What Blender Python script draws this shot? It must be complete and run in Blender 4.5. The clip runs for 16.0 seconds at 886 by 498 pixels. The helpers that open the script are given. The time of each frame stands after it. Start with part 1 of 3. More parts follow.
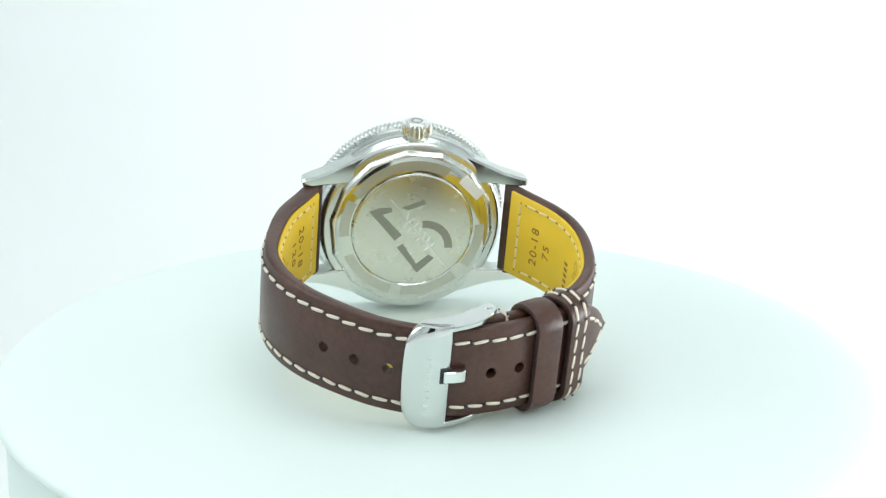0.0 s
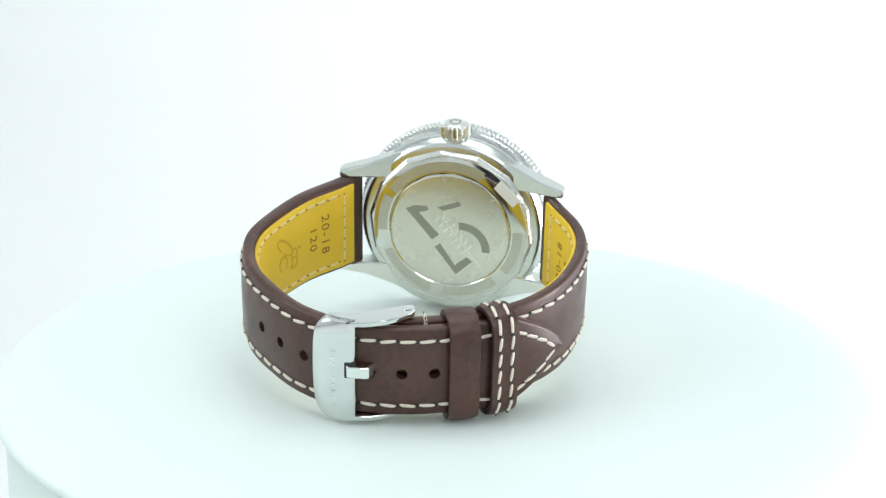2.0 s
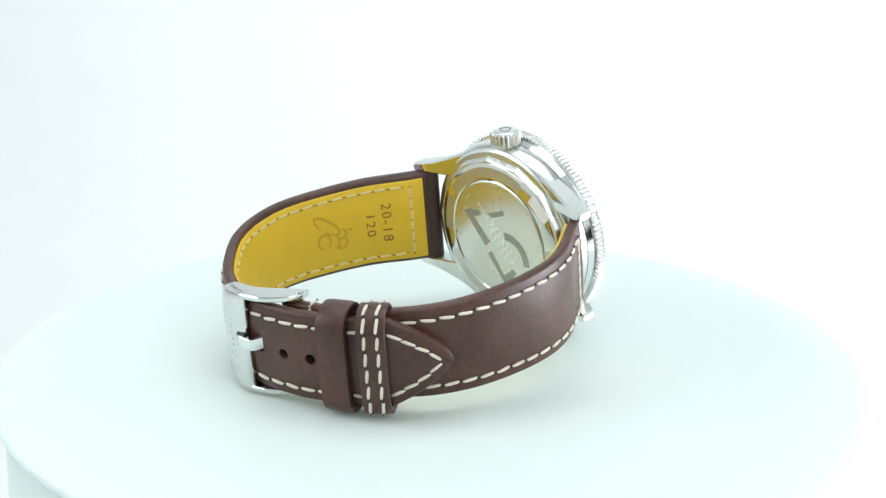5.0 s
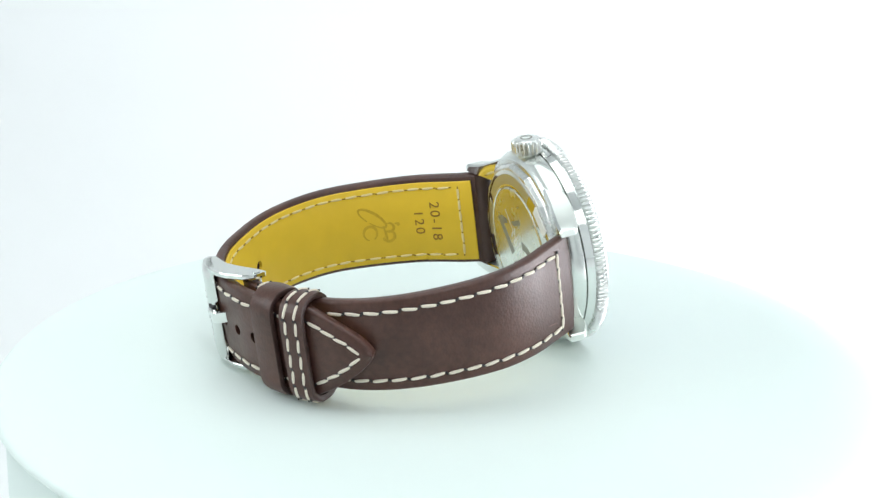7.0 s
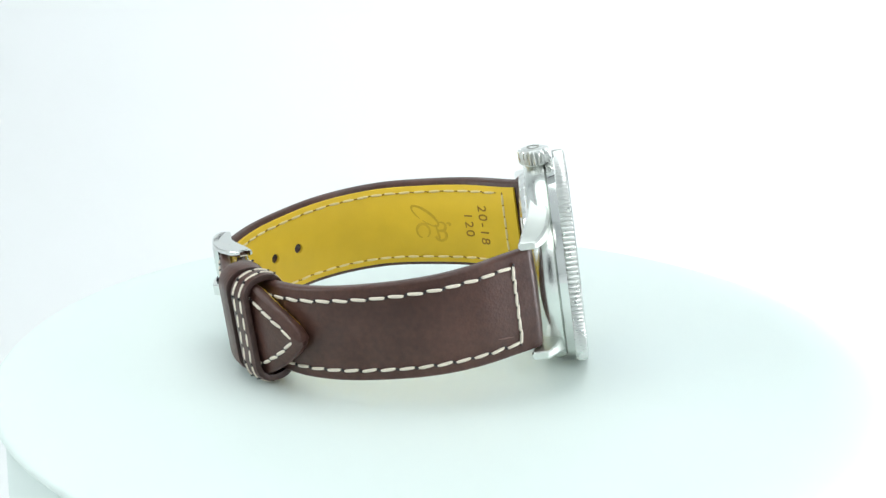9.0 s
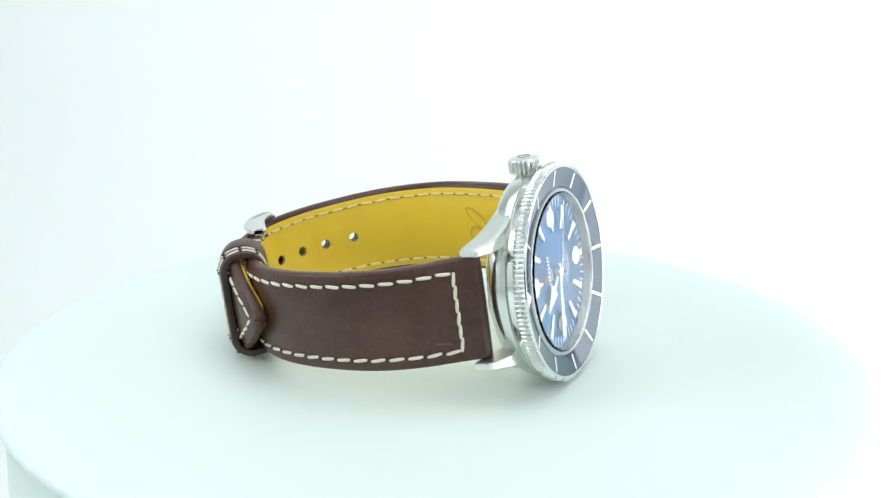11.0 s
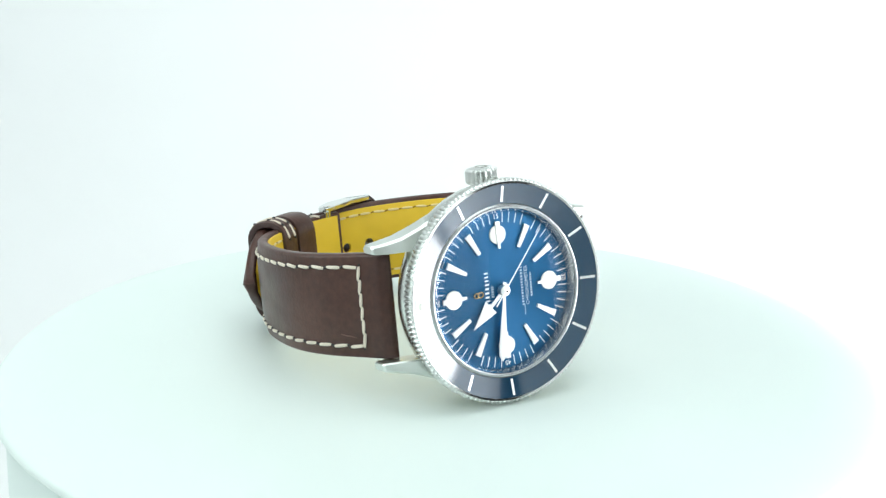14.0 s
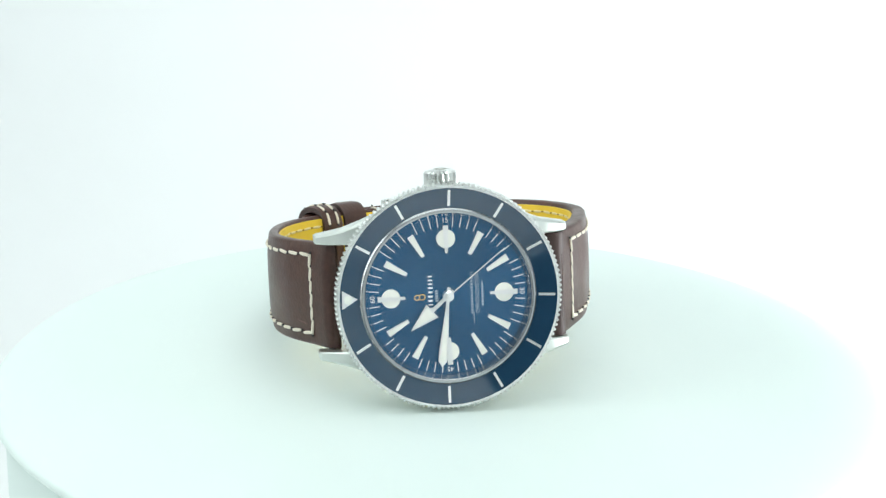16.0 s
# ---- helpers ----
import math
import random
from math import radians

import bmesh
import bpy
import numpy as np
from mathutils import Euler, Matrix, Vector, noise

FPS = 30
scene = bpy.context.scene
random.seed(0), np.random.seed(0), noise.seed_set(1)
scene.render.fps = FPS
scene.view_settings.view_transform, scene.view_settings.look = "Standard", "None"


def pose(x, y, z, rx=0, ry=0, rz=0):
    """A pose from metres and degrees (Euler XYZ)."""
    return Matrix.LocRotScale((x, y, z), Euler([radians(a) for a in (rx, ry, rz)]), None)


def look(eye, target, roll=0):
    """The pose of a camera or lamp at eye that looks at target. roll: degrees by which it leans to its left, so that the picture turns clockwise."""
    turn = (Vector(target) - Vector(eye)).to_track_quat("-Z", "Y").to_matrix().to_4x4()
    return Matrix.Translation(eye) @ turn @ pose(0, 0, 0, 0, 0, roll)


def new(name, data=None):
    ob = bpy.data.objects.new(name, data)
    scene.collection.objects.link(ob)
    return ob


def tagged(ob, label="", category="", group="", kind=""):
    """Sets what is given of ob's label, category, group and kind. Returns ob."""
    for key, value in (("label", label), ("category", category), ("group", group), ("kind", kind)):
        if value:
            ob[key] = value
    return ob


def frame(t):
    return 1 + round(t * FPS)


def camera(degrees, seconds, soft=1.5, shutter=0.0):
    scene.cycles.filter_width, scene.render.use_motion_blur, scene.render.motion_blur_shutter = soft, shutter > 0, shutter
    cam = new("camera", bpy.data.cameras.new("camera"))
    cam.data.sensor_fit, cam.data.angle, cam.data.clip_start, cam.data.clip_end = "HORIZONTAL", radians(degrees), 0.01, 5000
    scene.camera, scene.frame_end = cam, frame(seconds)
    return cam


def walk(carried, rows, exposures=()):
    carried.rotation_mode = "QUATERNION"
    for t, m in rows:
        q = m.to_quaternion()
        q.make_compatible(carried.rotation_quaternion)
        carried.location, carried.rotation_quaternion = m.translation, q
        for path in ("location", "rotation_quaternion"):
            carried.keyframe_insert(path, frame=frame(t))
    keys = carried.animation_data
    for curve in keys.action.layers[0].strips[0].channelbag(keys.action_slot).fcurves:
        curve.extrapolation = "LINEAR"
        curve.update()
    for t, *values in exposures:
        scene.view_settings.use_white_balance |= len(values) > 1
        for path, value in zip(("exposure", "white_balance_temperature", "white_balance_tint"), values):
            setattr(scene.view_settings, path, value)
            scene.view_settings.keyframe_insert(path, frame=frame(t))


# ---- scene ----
MM = 0.001
DEG_PER_S = -11.42
cam = camera(29.8, 16.0, soft=1.35)
EYE = Vector((0.0, -0.3173, 0.1197))
AHEAD = Vector((0.00855, 0.95552, -0.29480))
TINT = [(0.0, -0.11, 6500, 12), (2.5, -0.09, 6500, 16), (9.0, -0.09, 6500, 15), (11.5, -0.12, 6500, 12), (16.0, -0.11, 6500, 11)]
walk(cam, [(0.0, look(EYE, EYE + AHEAD, 1.01)), (16.0, look(EYE, EYE + AHEAD, 1.01))], TINT)

# ---- light: a white light tent with unseen soft lamps, plus added fill ----
world = bpy.data.worlds.new("world")
world.use_nodes = True
world.node_tree.nodes["Background"].inputs[0].default_value = (0.9, 0.95, 1.0, 1)
world.node_tree.nodes["Background"].inputs[1].default_value = 0.05
scene.world = world


def area_lamp(name, eye, target, wide, high, watts, colour):
    data = bpy.data.lights.new(name, "AREA")
    data.shape, data.size, data.size_y = "RECTANGLE", wide, high
    data.energy, data.color = watts, colour
    ob = new(name, data)
    ob.matrix_world = look(eye, target)
    return ob


area_lamp("top_softbox", (0.0, 0.0, 0.62), (0, 0, 0), 0.60, 0.50, 1.82, (0.928, 1.0, 0.980))
area_lamp("side_softbox", (0.45, -0.010, -0.015), (0, 0.0, 0.02), 0.25, 0.15, 1.25, (0.95, 0.985, 1.0))
# added dim lamp in place of glowing tent cloth round the side softbox
area_lamp("side_glow", (0.49, 0.03, 0.035), (0, 0.0, 0.03), 0.54, 0.26, 0.85, (0.93, 0.98, 1.0))
# two fill lamps, added to brighten the left and the right front
area_lamp("cool_fill", (-0.46, -0.10, 0.25), (0, 0, 0.02), 0.30, 0.30, 0.95, (0.90, 1.0, 0.985))
area_lamp("front_fill", (0.22, -0.58, 0.50), (0, 0, 0.02), 0.45, 0.20, 1.1, (0.98, 1.0, 0.98))

# ---- materials ----


def material(name, colour, rough=0.5, metal=0.0, vary=0.0, scale=300.0, bump=0.0, bump_scale=2000.0, rough_vary=0.0, coat=0.0, specular=0.5, second=None):
    m = bpy.data.materials.new(name)
    m.use_nodes = True
    nt = m.node_tree
    b = nt.nodes["Principled BSDF"]
    b.inputs["Base Color"].default_value = (*colour, 1)
    b.inputs["Roughness"].default_value = rough
    b.inputs["Metallic"].default_value = metal
    b.inputs["Specular IOR Level"].default_value = specular
    b.inputs["Coat Weight"].default_value = coat
    co = nt.nodes.new("ShaderNodeTexCoord")
    if vary:
        n1 = nt.nodes.new("ShaderNodeTexNoise")
        n1.inputs["Scale"].default_value, n1.inputs["Detail"].default_value = scale, 8
        nt.links.new(co.outputs["Object"], n1.inputs["Vector"])
        mix = nt.nodes.new("ShaderNodeMix")
        mix.data_type = "RGBA"
        dark = second or tuple(c * (1 - vary) for c in colour)
        lite = tuple(min(1, c * (1 + vary * 0.6)) for c in colour)
        mix.inputs["A"].default_value, mix.inputs["B"].default_value = (*dark, 1), (*lite, 1)
        nt.links.new(n1.outputs["Fac"], mix.inputs["Factor"])
        nt.links.new(mix.outputs["Result"], b.inputs["Base Color"])
    if rough_vary:
        n2 = nt.nodes.new("ShaderNodeTexNoise")
        n2.inputs["Scale"].default_value, n2.inputs["Detail"].default_value = scale * 0.4, 6
        nt.links.new(co.outputs["Object"], n2.inputs["Vector"])
        mr = nt.nodes.new("ShaderNodeMapRange")
        mr.inputs["To Min"].default_value, mr.inputs["To Max"].default_value = rough - rough_vary, rough + rough_vary
        nt.links.new(n2.outputs["Fac"], mr.inputs["Value"])
        nt.links.new(mr.outputs["Result"], b.inputs["Roughness"])
    if bump:
        n3 = nt.nodes.new("ShaderNodeTexNoise")
        n3.inputs["Scale"].default_value, n3.inputs["Detail"].default_value = bump_scale, 5
        nt.links.new(co.outputs["Object"], n3.inputs["Vector"])
        bp = nt.nodes.new("ShaderNodeBump")
        bp.inputs["Strength"].default_value, bp.inputs["Distance"].default_value = bump, 0.0002
        nt.links.new(n3.outputs["Fac"], bp.inputs["Height"])
        nt.links.new(bp.outputs["Normal"], b.inputs["Normal"])
    return m


SHEET = material("white_sheet", (0.875, 0.90, 0.90), 0.7, vary=0.02, scale=8, bump=0.05, bump_scale=900)
PLATTER = material("platter_white", (0.75, 0.852, 0.818), 0.55, vary=0.02, scale=30, bump=0.04, bump_scale=700)
DARK = material("room_dark", (0.10, 0.10, 0.11), 0.8, vary=0.3, scale=5)


def pull_up_leather():
    """Waxed brown leather: wide paler and darker patches, fine mottling, pores and a soft sheen."""
    m = material("brown_leather", (0.085, 0.040, 0.030), 0.42, specular=0.42)
    nt = m.node_tree
    b = nt.nodes["Principled BSDF"]
    co = nt.nodes.new("ShaderNodeTexCoord")

    def noise_of(scale, detail):
        n = nt.nodes.new("ShaderNodeTexNoise")
        n.inputs["Scale"].default_value, n.inputs["Detail"].default_value = scale, detail
        nt.links.new(co.outputs["Object"], n.inputs["Vector"])
        return n.outputs["Fac"]

    def ramp(fac, a, b2, lo, hi):
        r = nt.nodes.new("ShaderNodeValToRGB")
        r.color_ramp.elements[0].position, r.color_ramp.elements[1].position = lo, hi
        r.color_ramp.elements[0].color, r.color_ramp.elements[1].color = (*a, 1), (*b2, 1)
        nt.links.new(fac, r.inputs["Fac"])
        return r.outputs["Color"]

    wide = ramp(noise_of(70, 3), (0.056, 0.024, 0.0175), (0.094, 0.043, 0.032), 0.33, 0.70)
    fine = ramp(noise_of(900, 6), (0.82, 0.80, 0.80), (1.12, 1.12, 1.12), 0.3, 0.7)
    mul = nt.nodes.new("ShaderNodeMix")
    mul.data_type, mul.blend_type = "RGBA", "MULTIPLY"
    mul.inputs["Factor"].default_value = 1.0
    nt.links.new(wide, mul.inputs["A"])
    nt.links.new(fine, mul.inputs["B"])
    nt.links.new(mul.outputs["Result"], b.inputs["Base Color"])
    sheen = ramp(noise_of(160, 5), (0.29, 0.29, 0.29), (0.43, 0.43, 0.43), 0.3, 0.7)
    nt.links.new(sheen, b.inputs["Roughness"])
    pores = nt.nodes.new("ShaderNodeTexVoronoi")
    pores.inputs["Scale"].default_value = 1900
    nt.links.new(co.outputs["Object"], pores.inputs["Vector"])
    add = nt.nodes.new("ShaderNodeMath")
    add.operation = "ADD"
    nt.links.new(pores.outputs["Distance"], add.inputs[0])
    nt.links.new(noise_of(500, 4), add.inputs[1])
    bump = nt.nodes.new("ShaderNodeBump")
    bump.inputs["Strength"].default_value, bump.inputs["Distance"].default_value = 0.14, 0.0002
    nt.links.new(add.outputs[0], bump.inputs["Height"])
    nt.links.new(bump.outputs["Normal"], b.inputs["Normal"])
    return m


LEATHER = pull_up_leather()
LEATHER_EDGE = material("dark_leather_edge", (0.050, 0.024, 0.020), 0.5, vary=0.25, scale=500, bump=0.25, bump_scale=3000)
SCUFF = material("scuffed_leather", (0.17, 0.09, 0.075), 0.6, vary=0.3, scale=1500)
LINING = material("yellow_lining", (0.78, 0.52, 0.025), 0.6, vary=0.10, scale=200, bump=0.15, bump_scale=3500)
THREAD = material("cream_thread", (0.78, 0.72, 0.60), 0.8, vary=0.12, scale=2500, bump=0.4, bump_scale=9000)
THREAD_PALE = material("pale_yellow_thread", (0.80, 0.66, 0.32), 0.8, vary=0.12, scale=2500)
# brown of the stamped print, also painted shade in the lining's needle holes
INK_AND_HOLE = material("ink_and_hole_shade", (0.30, 0.155, 0.02), 0.7, vary=0.25, scale=900)
STAMP_FAINT = material("faint_stamp", (0.62, 0.39, 0.02), 0.7, vary=0.25, scale=900)
POLISHED = material("polished_steel", (0.78, 0.80, 0.78), 0.07, 1.0, vary=0.03, scale=100, rough_vary=0.02)
SATIN = material("satin_steel", (0.74, 0.76, 0.74), 0.28, 1.0, vary=0.06, scale=900, bump=0.06, bump_scale=4000, rough_vary=0.05)
CASE_STEEL = material("fine_brushed_case_steel", (0.72, 0.75, 0.72), 0.22, 1.0, vary=0.04, scale=500, bump=0.03, bump_scale=4000, rough_vary=0.04)
LUG_STEEL = material("satin_lug_steel", (0.72, 0.76, 0.72), 0.36, 1.0, vary=0.03, scale=300, rough_vary=0.05)
BUCKLE_STEEL = material("buckle_steel", (0.68, 0.70, 0.68), 0.09, 1.0, vary=0.04, scale=250, bump=0.02, bump_scale=1500, rough_vary=0.04)
BACK_STEEL = material("sunburst_back_steel", (0.71, 0.72, 0.65), 0.27, 1.0, vary=0.02, scale=800, rough_vary=0.02)
BAND_STEEL = material("polished_back_band_steel", (0.72, 0.73, 0.68), 0.11, 1.0, vary=0.05, scale=700, rough_vary=0.03)
ETCHED = material("etched_steel", (0.36, 0.37, 0.33), 0.5, 1.0, vary=0.08, scale=1500)
ETCHED_PALE = material("pale_etched_steel", (0.57, 0.58, 0.52), 0.36, 1.0, vary=0.08, scale=1500)
# steel darkened to hold the dim reflections under the crystal's edge
RING_STEEL = material("dim_reflection_flange_steel", (0.46, 0.48, 0.49), 0.2, 1.0, vary=0.05, scale=400, rough_vary=0.04)
CERAMIC = material("blue_ceramic", (0.013, 0.048, 0.092), 0.07, vary=0.04, scale=60)
CERAMIC.node_tree.nodes["Principled BSDF"].inputs["IOR"].default_value = 1.85
LUME = material("pale_lume", (0.88, 0.90, 0.83), 0.45, vary=0.04, scale=900)
SILVER = material("bright_metal", (0.88, 0.89, 0.88), 0.33, 1.0, vary=0.03, scale=700)
WHITE_PRINT = material("white_print", (0.86, 0.90, 0.92), 0.5)
SMALL_PRINT = material("small_white_print", (0.42, 0.53, 0.63), 0.5)
GOLD = material("gold_applique", (0.80, 0.52, 0.22), 0.2, 1.0, vary=0.05, scale=900)
# flat black painted for the shade in needle holes and the tongue's notch
BLACK = material("black_hollow_shade", (0.02, 0.02, 0.022), 0.5, vary=0.2, scale=500)
STICKER = material("white_sticker", (0.80, 0.80, 0.76), 0.5, vary=0.04, scale=600)


def dial_blue():
    m = material("sunray_blue_dial", (0.010, 0.088, 0.205), 0.38, 0.75)
    nt = m.node_tree
    b = nt.nodes["Principled BSDF"]
    b.inputs["Anisotropic"].default_value = 0.6
    tan = nt.nodes.new("ShaderNodeTangent")
    tan.direction_type, tan.axis = "RADIAL", "Y"
    nt.links.new(tan.outputs["Tangent"], b.inputs["Tangent"])
    return m


DIAL = dial_blue()


def clear_glass():
    m = bpy.data.materials.new("sapphire_glass")
    m.use_nodes = True
    b = m.node_tree.nodes["Principled BSDF"]
    b.inputs["Base Color"].default_value = (1, 1, 1, 1)
    b.inputs["Roughness"].default_value = 0.0
    b.inputs["IOR"].default_value = 1.36
    b.inputs["Transmission Weight"].default_value = 1.0
    return m


GLASS = clear_glass()

# ---- structure: sheet swept up behind, tent sides, ceiling and the dark room in front ----


def mesh_ob(name, bm, mat, smooth=True):
    me = bpy.data.meshes.new(name)
    bmesh.ops.recalc_face_normals(bm, faces=bm.faces)
    bm.to_mesh(me)
    bm.free()
    me.materials.append(mat)
    for p in me.polygons:
        p.use_smooth = smooth
    return new(name, me)


def slab(x0, x1, y0, y1, z0, z1):
    bm = bmesh.new()
    v = [bm.verts.new((x, y, z)) for x in (x0, x1) for y in (y0, y1) for z in (z0, z1)]
    for f in ((0, 1, 3, 2), (4, 6, 7, 5), (0, 4, 5, 1), (2, 3, 7, 6), (0, 2, 6, 4), (1, 5, 7, 3)):
        bm.faces.new([v[i] for i in f])
    return bm


FLOOR_Z = -0.100


def sweep_sheet():
    """White paper: flat floor, then a wide bend, then upright."""
    prof = [(-0.75, 0.0), (0.20, 0.0)]
    for i in range(1, 13):
        a = math.pi / 2 * i / 12
        prof.append((0.20 + 0.30 * math.sin(a), 0.30 * (1 - math.cos(a))))
    prof.append((0.50, 0.80))
    bm = bmesh.new()
    rows = []
    for off in (0.0, -0.002):
        for x in (-0.62, 0.62):
            rows.append([bm.verts.new((x, y - off * (1 if k > 1 else 0), z + FLOOR_Z + off)) for k, (y, z) in enumerate(prof)])
    a, b, c, d = rows
    for i in range(len(prof) - 1):
        bm.faces.new((a[i], b[i], b[i + 1], a[i + 1]))
        bm.faces.new((c[i], c[i + 1], d[i + 1], d[i]))
        bm.faces.new((a[i], a[i + 1], c[i + 1], c[i]))
        bm.faces.new((b[i], d[i], d[i + 1], b[i + 1]))
    return mesh_ob("backdrop", bm, SHEET)


tagged(sweep_sheet(), "seamless white paper sweep under and behind the turntable", "backdrop", kind="structure")
tagged(mesh_ob("wall_left", slab(-0.64, -0.622, -0.75, 0.55, FLOOR_Z - 0.02, 0.82), SHEET, False), "white fabric side of the photo tent", "wall", kind="structure")
tagged(mesh_ob("ceiling", slab(-0.64, 0.64, -0.75, 0.55, 0.80, 0.82), SHEET, False), "white fabric top of the photo tent", "ceiling", kind="structure")


def wall_of(name, slabs, label):
    """One wall with openings, made of butted slabs."""
    bm = slabs[0]
    for more in slabs[1:]:
        tmp = bpy.data.meshes.new("tmp")
        more.to_mesh(tmp)
        more.free()
        bm.from_mesh(tmp)
        bpy.data.meshes.remove(tmp)
    return tagged(mesh_ob(name, bm, SHEET, False), label, "wall", kind="structure")


LOW = FLOOR_Z - 0.02
wall_of("wall_front", [slab(-0.64, -0.13, -0.77, -0.752, LOW, 0.82), slab(-0.13, 0.11, -0.77, -0.752, 0.28, 0.82), slab(0.11, 0.64, -0.77, -0.752, LOW, 0.82)], "white fabric front of the photo tent with an opening")
wall_of("wall_right", [slab(0.622, 0.64, -0.752, -0.36, LOW, 0.82), slab(0.622, 0.64, -0.36, -0.26, 0.22, 0.82), slab(0.622, 0.64, -0.26, 0.55, LOW, 0.82)], "white fabric side of the photo tent with a slit")
tagged(mesh_ob("wall_room", slab(-0.9, 0.9, -1.12, -1.1, LOW, 0.82), DARK, False), "dark room wall outside the tent", "wall", kind="structure")
tagged(mesh_ob("wall_room_side", slab(0.88, 0.9, -1.1, 0.55, LOW, 0.82), DARK, False), "dark room wall outside the tent", "wall", kind="structure")


# ---- turntable ----


def ring_surface(bm, prof, seg=96, axis="Y", close=False):
    """Turns a profile of (radius, height) about an axis; height runs along that axis."""
    rings = []
    for r, h in prof:
        ring = []
        for i in range(seg):
            a = 2 * math.pi * i / seg
            c, s = r * math.cos(a), r * math.sin(a)
            ring.append(bm.verts.new((c, h, s) if axis == "Y" else (c, s, h)))
        rings.append(ring)
    for a, b in zip(rings, rings[1:] + ([rings[0]] if close else [])):
        for i in range(seg):
            j = (i + 1) % seg
            bm.faces.new((a[i], a[j], b[j], b[i]))
    if not close:
        for ring in (rings[0], rings[-1]):
            bm.faces.new(ring)
    return bm


turntable = new("turntable")
tagged(turntable, "round mint-white turntable platter turning under the watch", "turntable")


def child(name, ob, parent, label=""):
    ob.name = name
    ob.parent = parent
    if label:
        tagged(ob, label)
    return ob


platter = bmesh.new()
ring_surface(platter, [(0.0870, -0.0044), (0.0888, -0.0040), (0.0892, -0.0033), (0.0880, -0.0022), (0.0852, -0.0012), (0.0820, -0.0005), (0.0780, -0.0001), (0.0740, 0.0)], 160, "Z")
child("platter", mesh_ob("platter", platter, PLATTER), turntable)
base = bmesh.new()
ring_surface(base, [(0.0868, FLOOR_Z), (0.0868, FLOOR_Z + 0.02), (0.0866, -0.0042)], 128, "Z")
child("base", mesh_ob("base", base, PLATTER), turntable)

# ---- wristwatch ----
# watch space, in mm: x to 12 o'clock, y out of the dial, z to 3 o'clock (the crown)
watch = new("wristwatch")
tagged(watch, "steel diver's wristwatch, blue dial, brown leather strap, lying on its side", "wristwatch")
WATCH = Matrix.Translation((0.0002, 0.0283, 0.02137)) @ pose(0, 0, 0, 8.76, 0, 0) @ pose(0, 0, 0, 0, 1.9, 0)
W = WATCH @ Matrix.Scale(MM, 4)


def part(name, bm, mat, parent, label="", smooth=True, edge=None):
    """Links a bmesh in watch millimetres as one mesh under a thing or a part."""
    bmesh.ops.transform(bm, matrix=W, verts=bm.verts)
    ob = mesh_ob(name, bm, mat, smooth)
    if smooth:
        ob.data.set_sharp_from_angle(angle=radians(edge or 32))
    return child(name, ob, parent, label)


def box_mm(x0, x1, y0, y1, z0, z1, bevel=0.0):
    bm = slab(x0, x1, y0, y1, z0, z1)
    if bevel:
        bmesh.ops.recalc_face_normals(bm, faces=bm.faces)
        bmesh.ops.bevel(bm, geom=list(bm.edges), offset=bevel, segments=2, affect="EDGES", profile=0.6)
    return bm


def turned(bm, m):
    bmesh.ops.transform(bm, matrix=m, verts=bm.verts)
    return bm


def joined(*bms):
    out = bms[0]
    for b in bms[1:]:
        me = bpy.data.meshes.new("tmp")
        b.to_mesh(me)
        b.free()
        out.from_mesh(me)
        bpy.data.meshes.remove(me)
    return out


def gear(r_in, r_out, teeth, h0, h1, hole, chamfer=0.25):
    """A ring with rounded teeth round its rim and an open middle."""
    bm = bmesh.new()
    n = teeth * 6
    prof = ((hole, h0, 0), (1, h0, -chamfer), (1, h0 + chamfer, 0), (1, h1 - chamfer, 0), (1, h1, -chamfer), (hole, h1, 0))
    rings = []
    for k, h, d in prof:
        ring = []
        for i in range(n):
            a = 2 * math.pi * i / n
            r = (r_in + (r_out - r_in) * (0.5 + 0.5 * math.cos(a * teeth)) ** 0.6 + d) if k == 1 else k
            ring.append(bm.verts.new((r * math.cos(a), h, r * math.sin(a))))
        rings.append(ring)
    for a, b in zip(rings, rings[1:] + rings[:1]):
        for i in range(n):
            j = (i + 1) % n
            bm.faces.new((a[i], a[j], b[j], b[i]))
    return bm


def loft(sections):
    """A closed solid through equal closed sections."""
    bm = bmesh.new()
    rows = [[bm.verts.new(p) for p in s] for s in sections]
    n = len(rows[0])
    for a, b in zip(rows, rows[1:]):
        for i in range(n):
            j = (i + 1) % n
            bm.faces.new((a[i], a[j], b[j], b[i]))
    bm.faces.new(rows[0])
    bm.faces.new(rows[-1])
    return bm


# case with four lugs
def lug(sx, sz):
    rows = []
    for x, z0, z1, yt, yb in ((6, 6, 18.0, -3.1, -6.6), (11, 9.6, 15.9, -3.1, -7.0), (15, 10.05, 14.2, -3.3, -7.6), (18.6, 10.05, 12.8, -3.9, -8.5), (21.3, 10.05, 12.2, -4.8, -9.2), (23.4, 10.15, 11.8, -6.0, -9.6), (23.75, 10.35, 11.6, -6.5, -9.5)):
        c = 0.45
        rows.append([(sx * x, y, sz * z) for y, z in ((yt - c * 0.6, z0), (yt, z0 + c * 0.6), (yt, z1 - c), (yt - c, z1), (yb + c, z1), (yb, z1 - c), (yb, z0 + c * 0.6), (yb + c * 0.6, z0))])
    return rows


def lug_faces(bm):
    """Top and flanks are satin; the back is polished."""
    bmesh.ops.recalc_face_normals(bm, faces=bm.faces)
    for f in bm.faces:
        f.material_index = 1 if f.normal.y < -0.6 else 0
    return bm


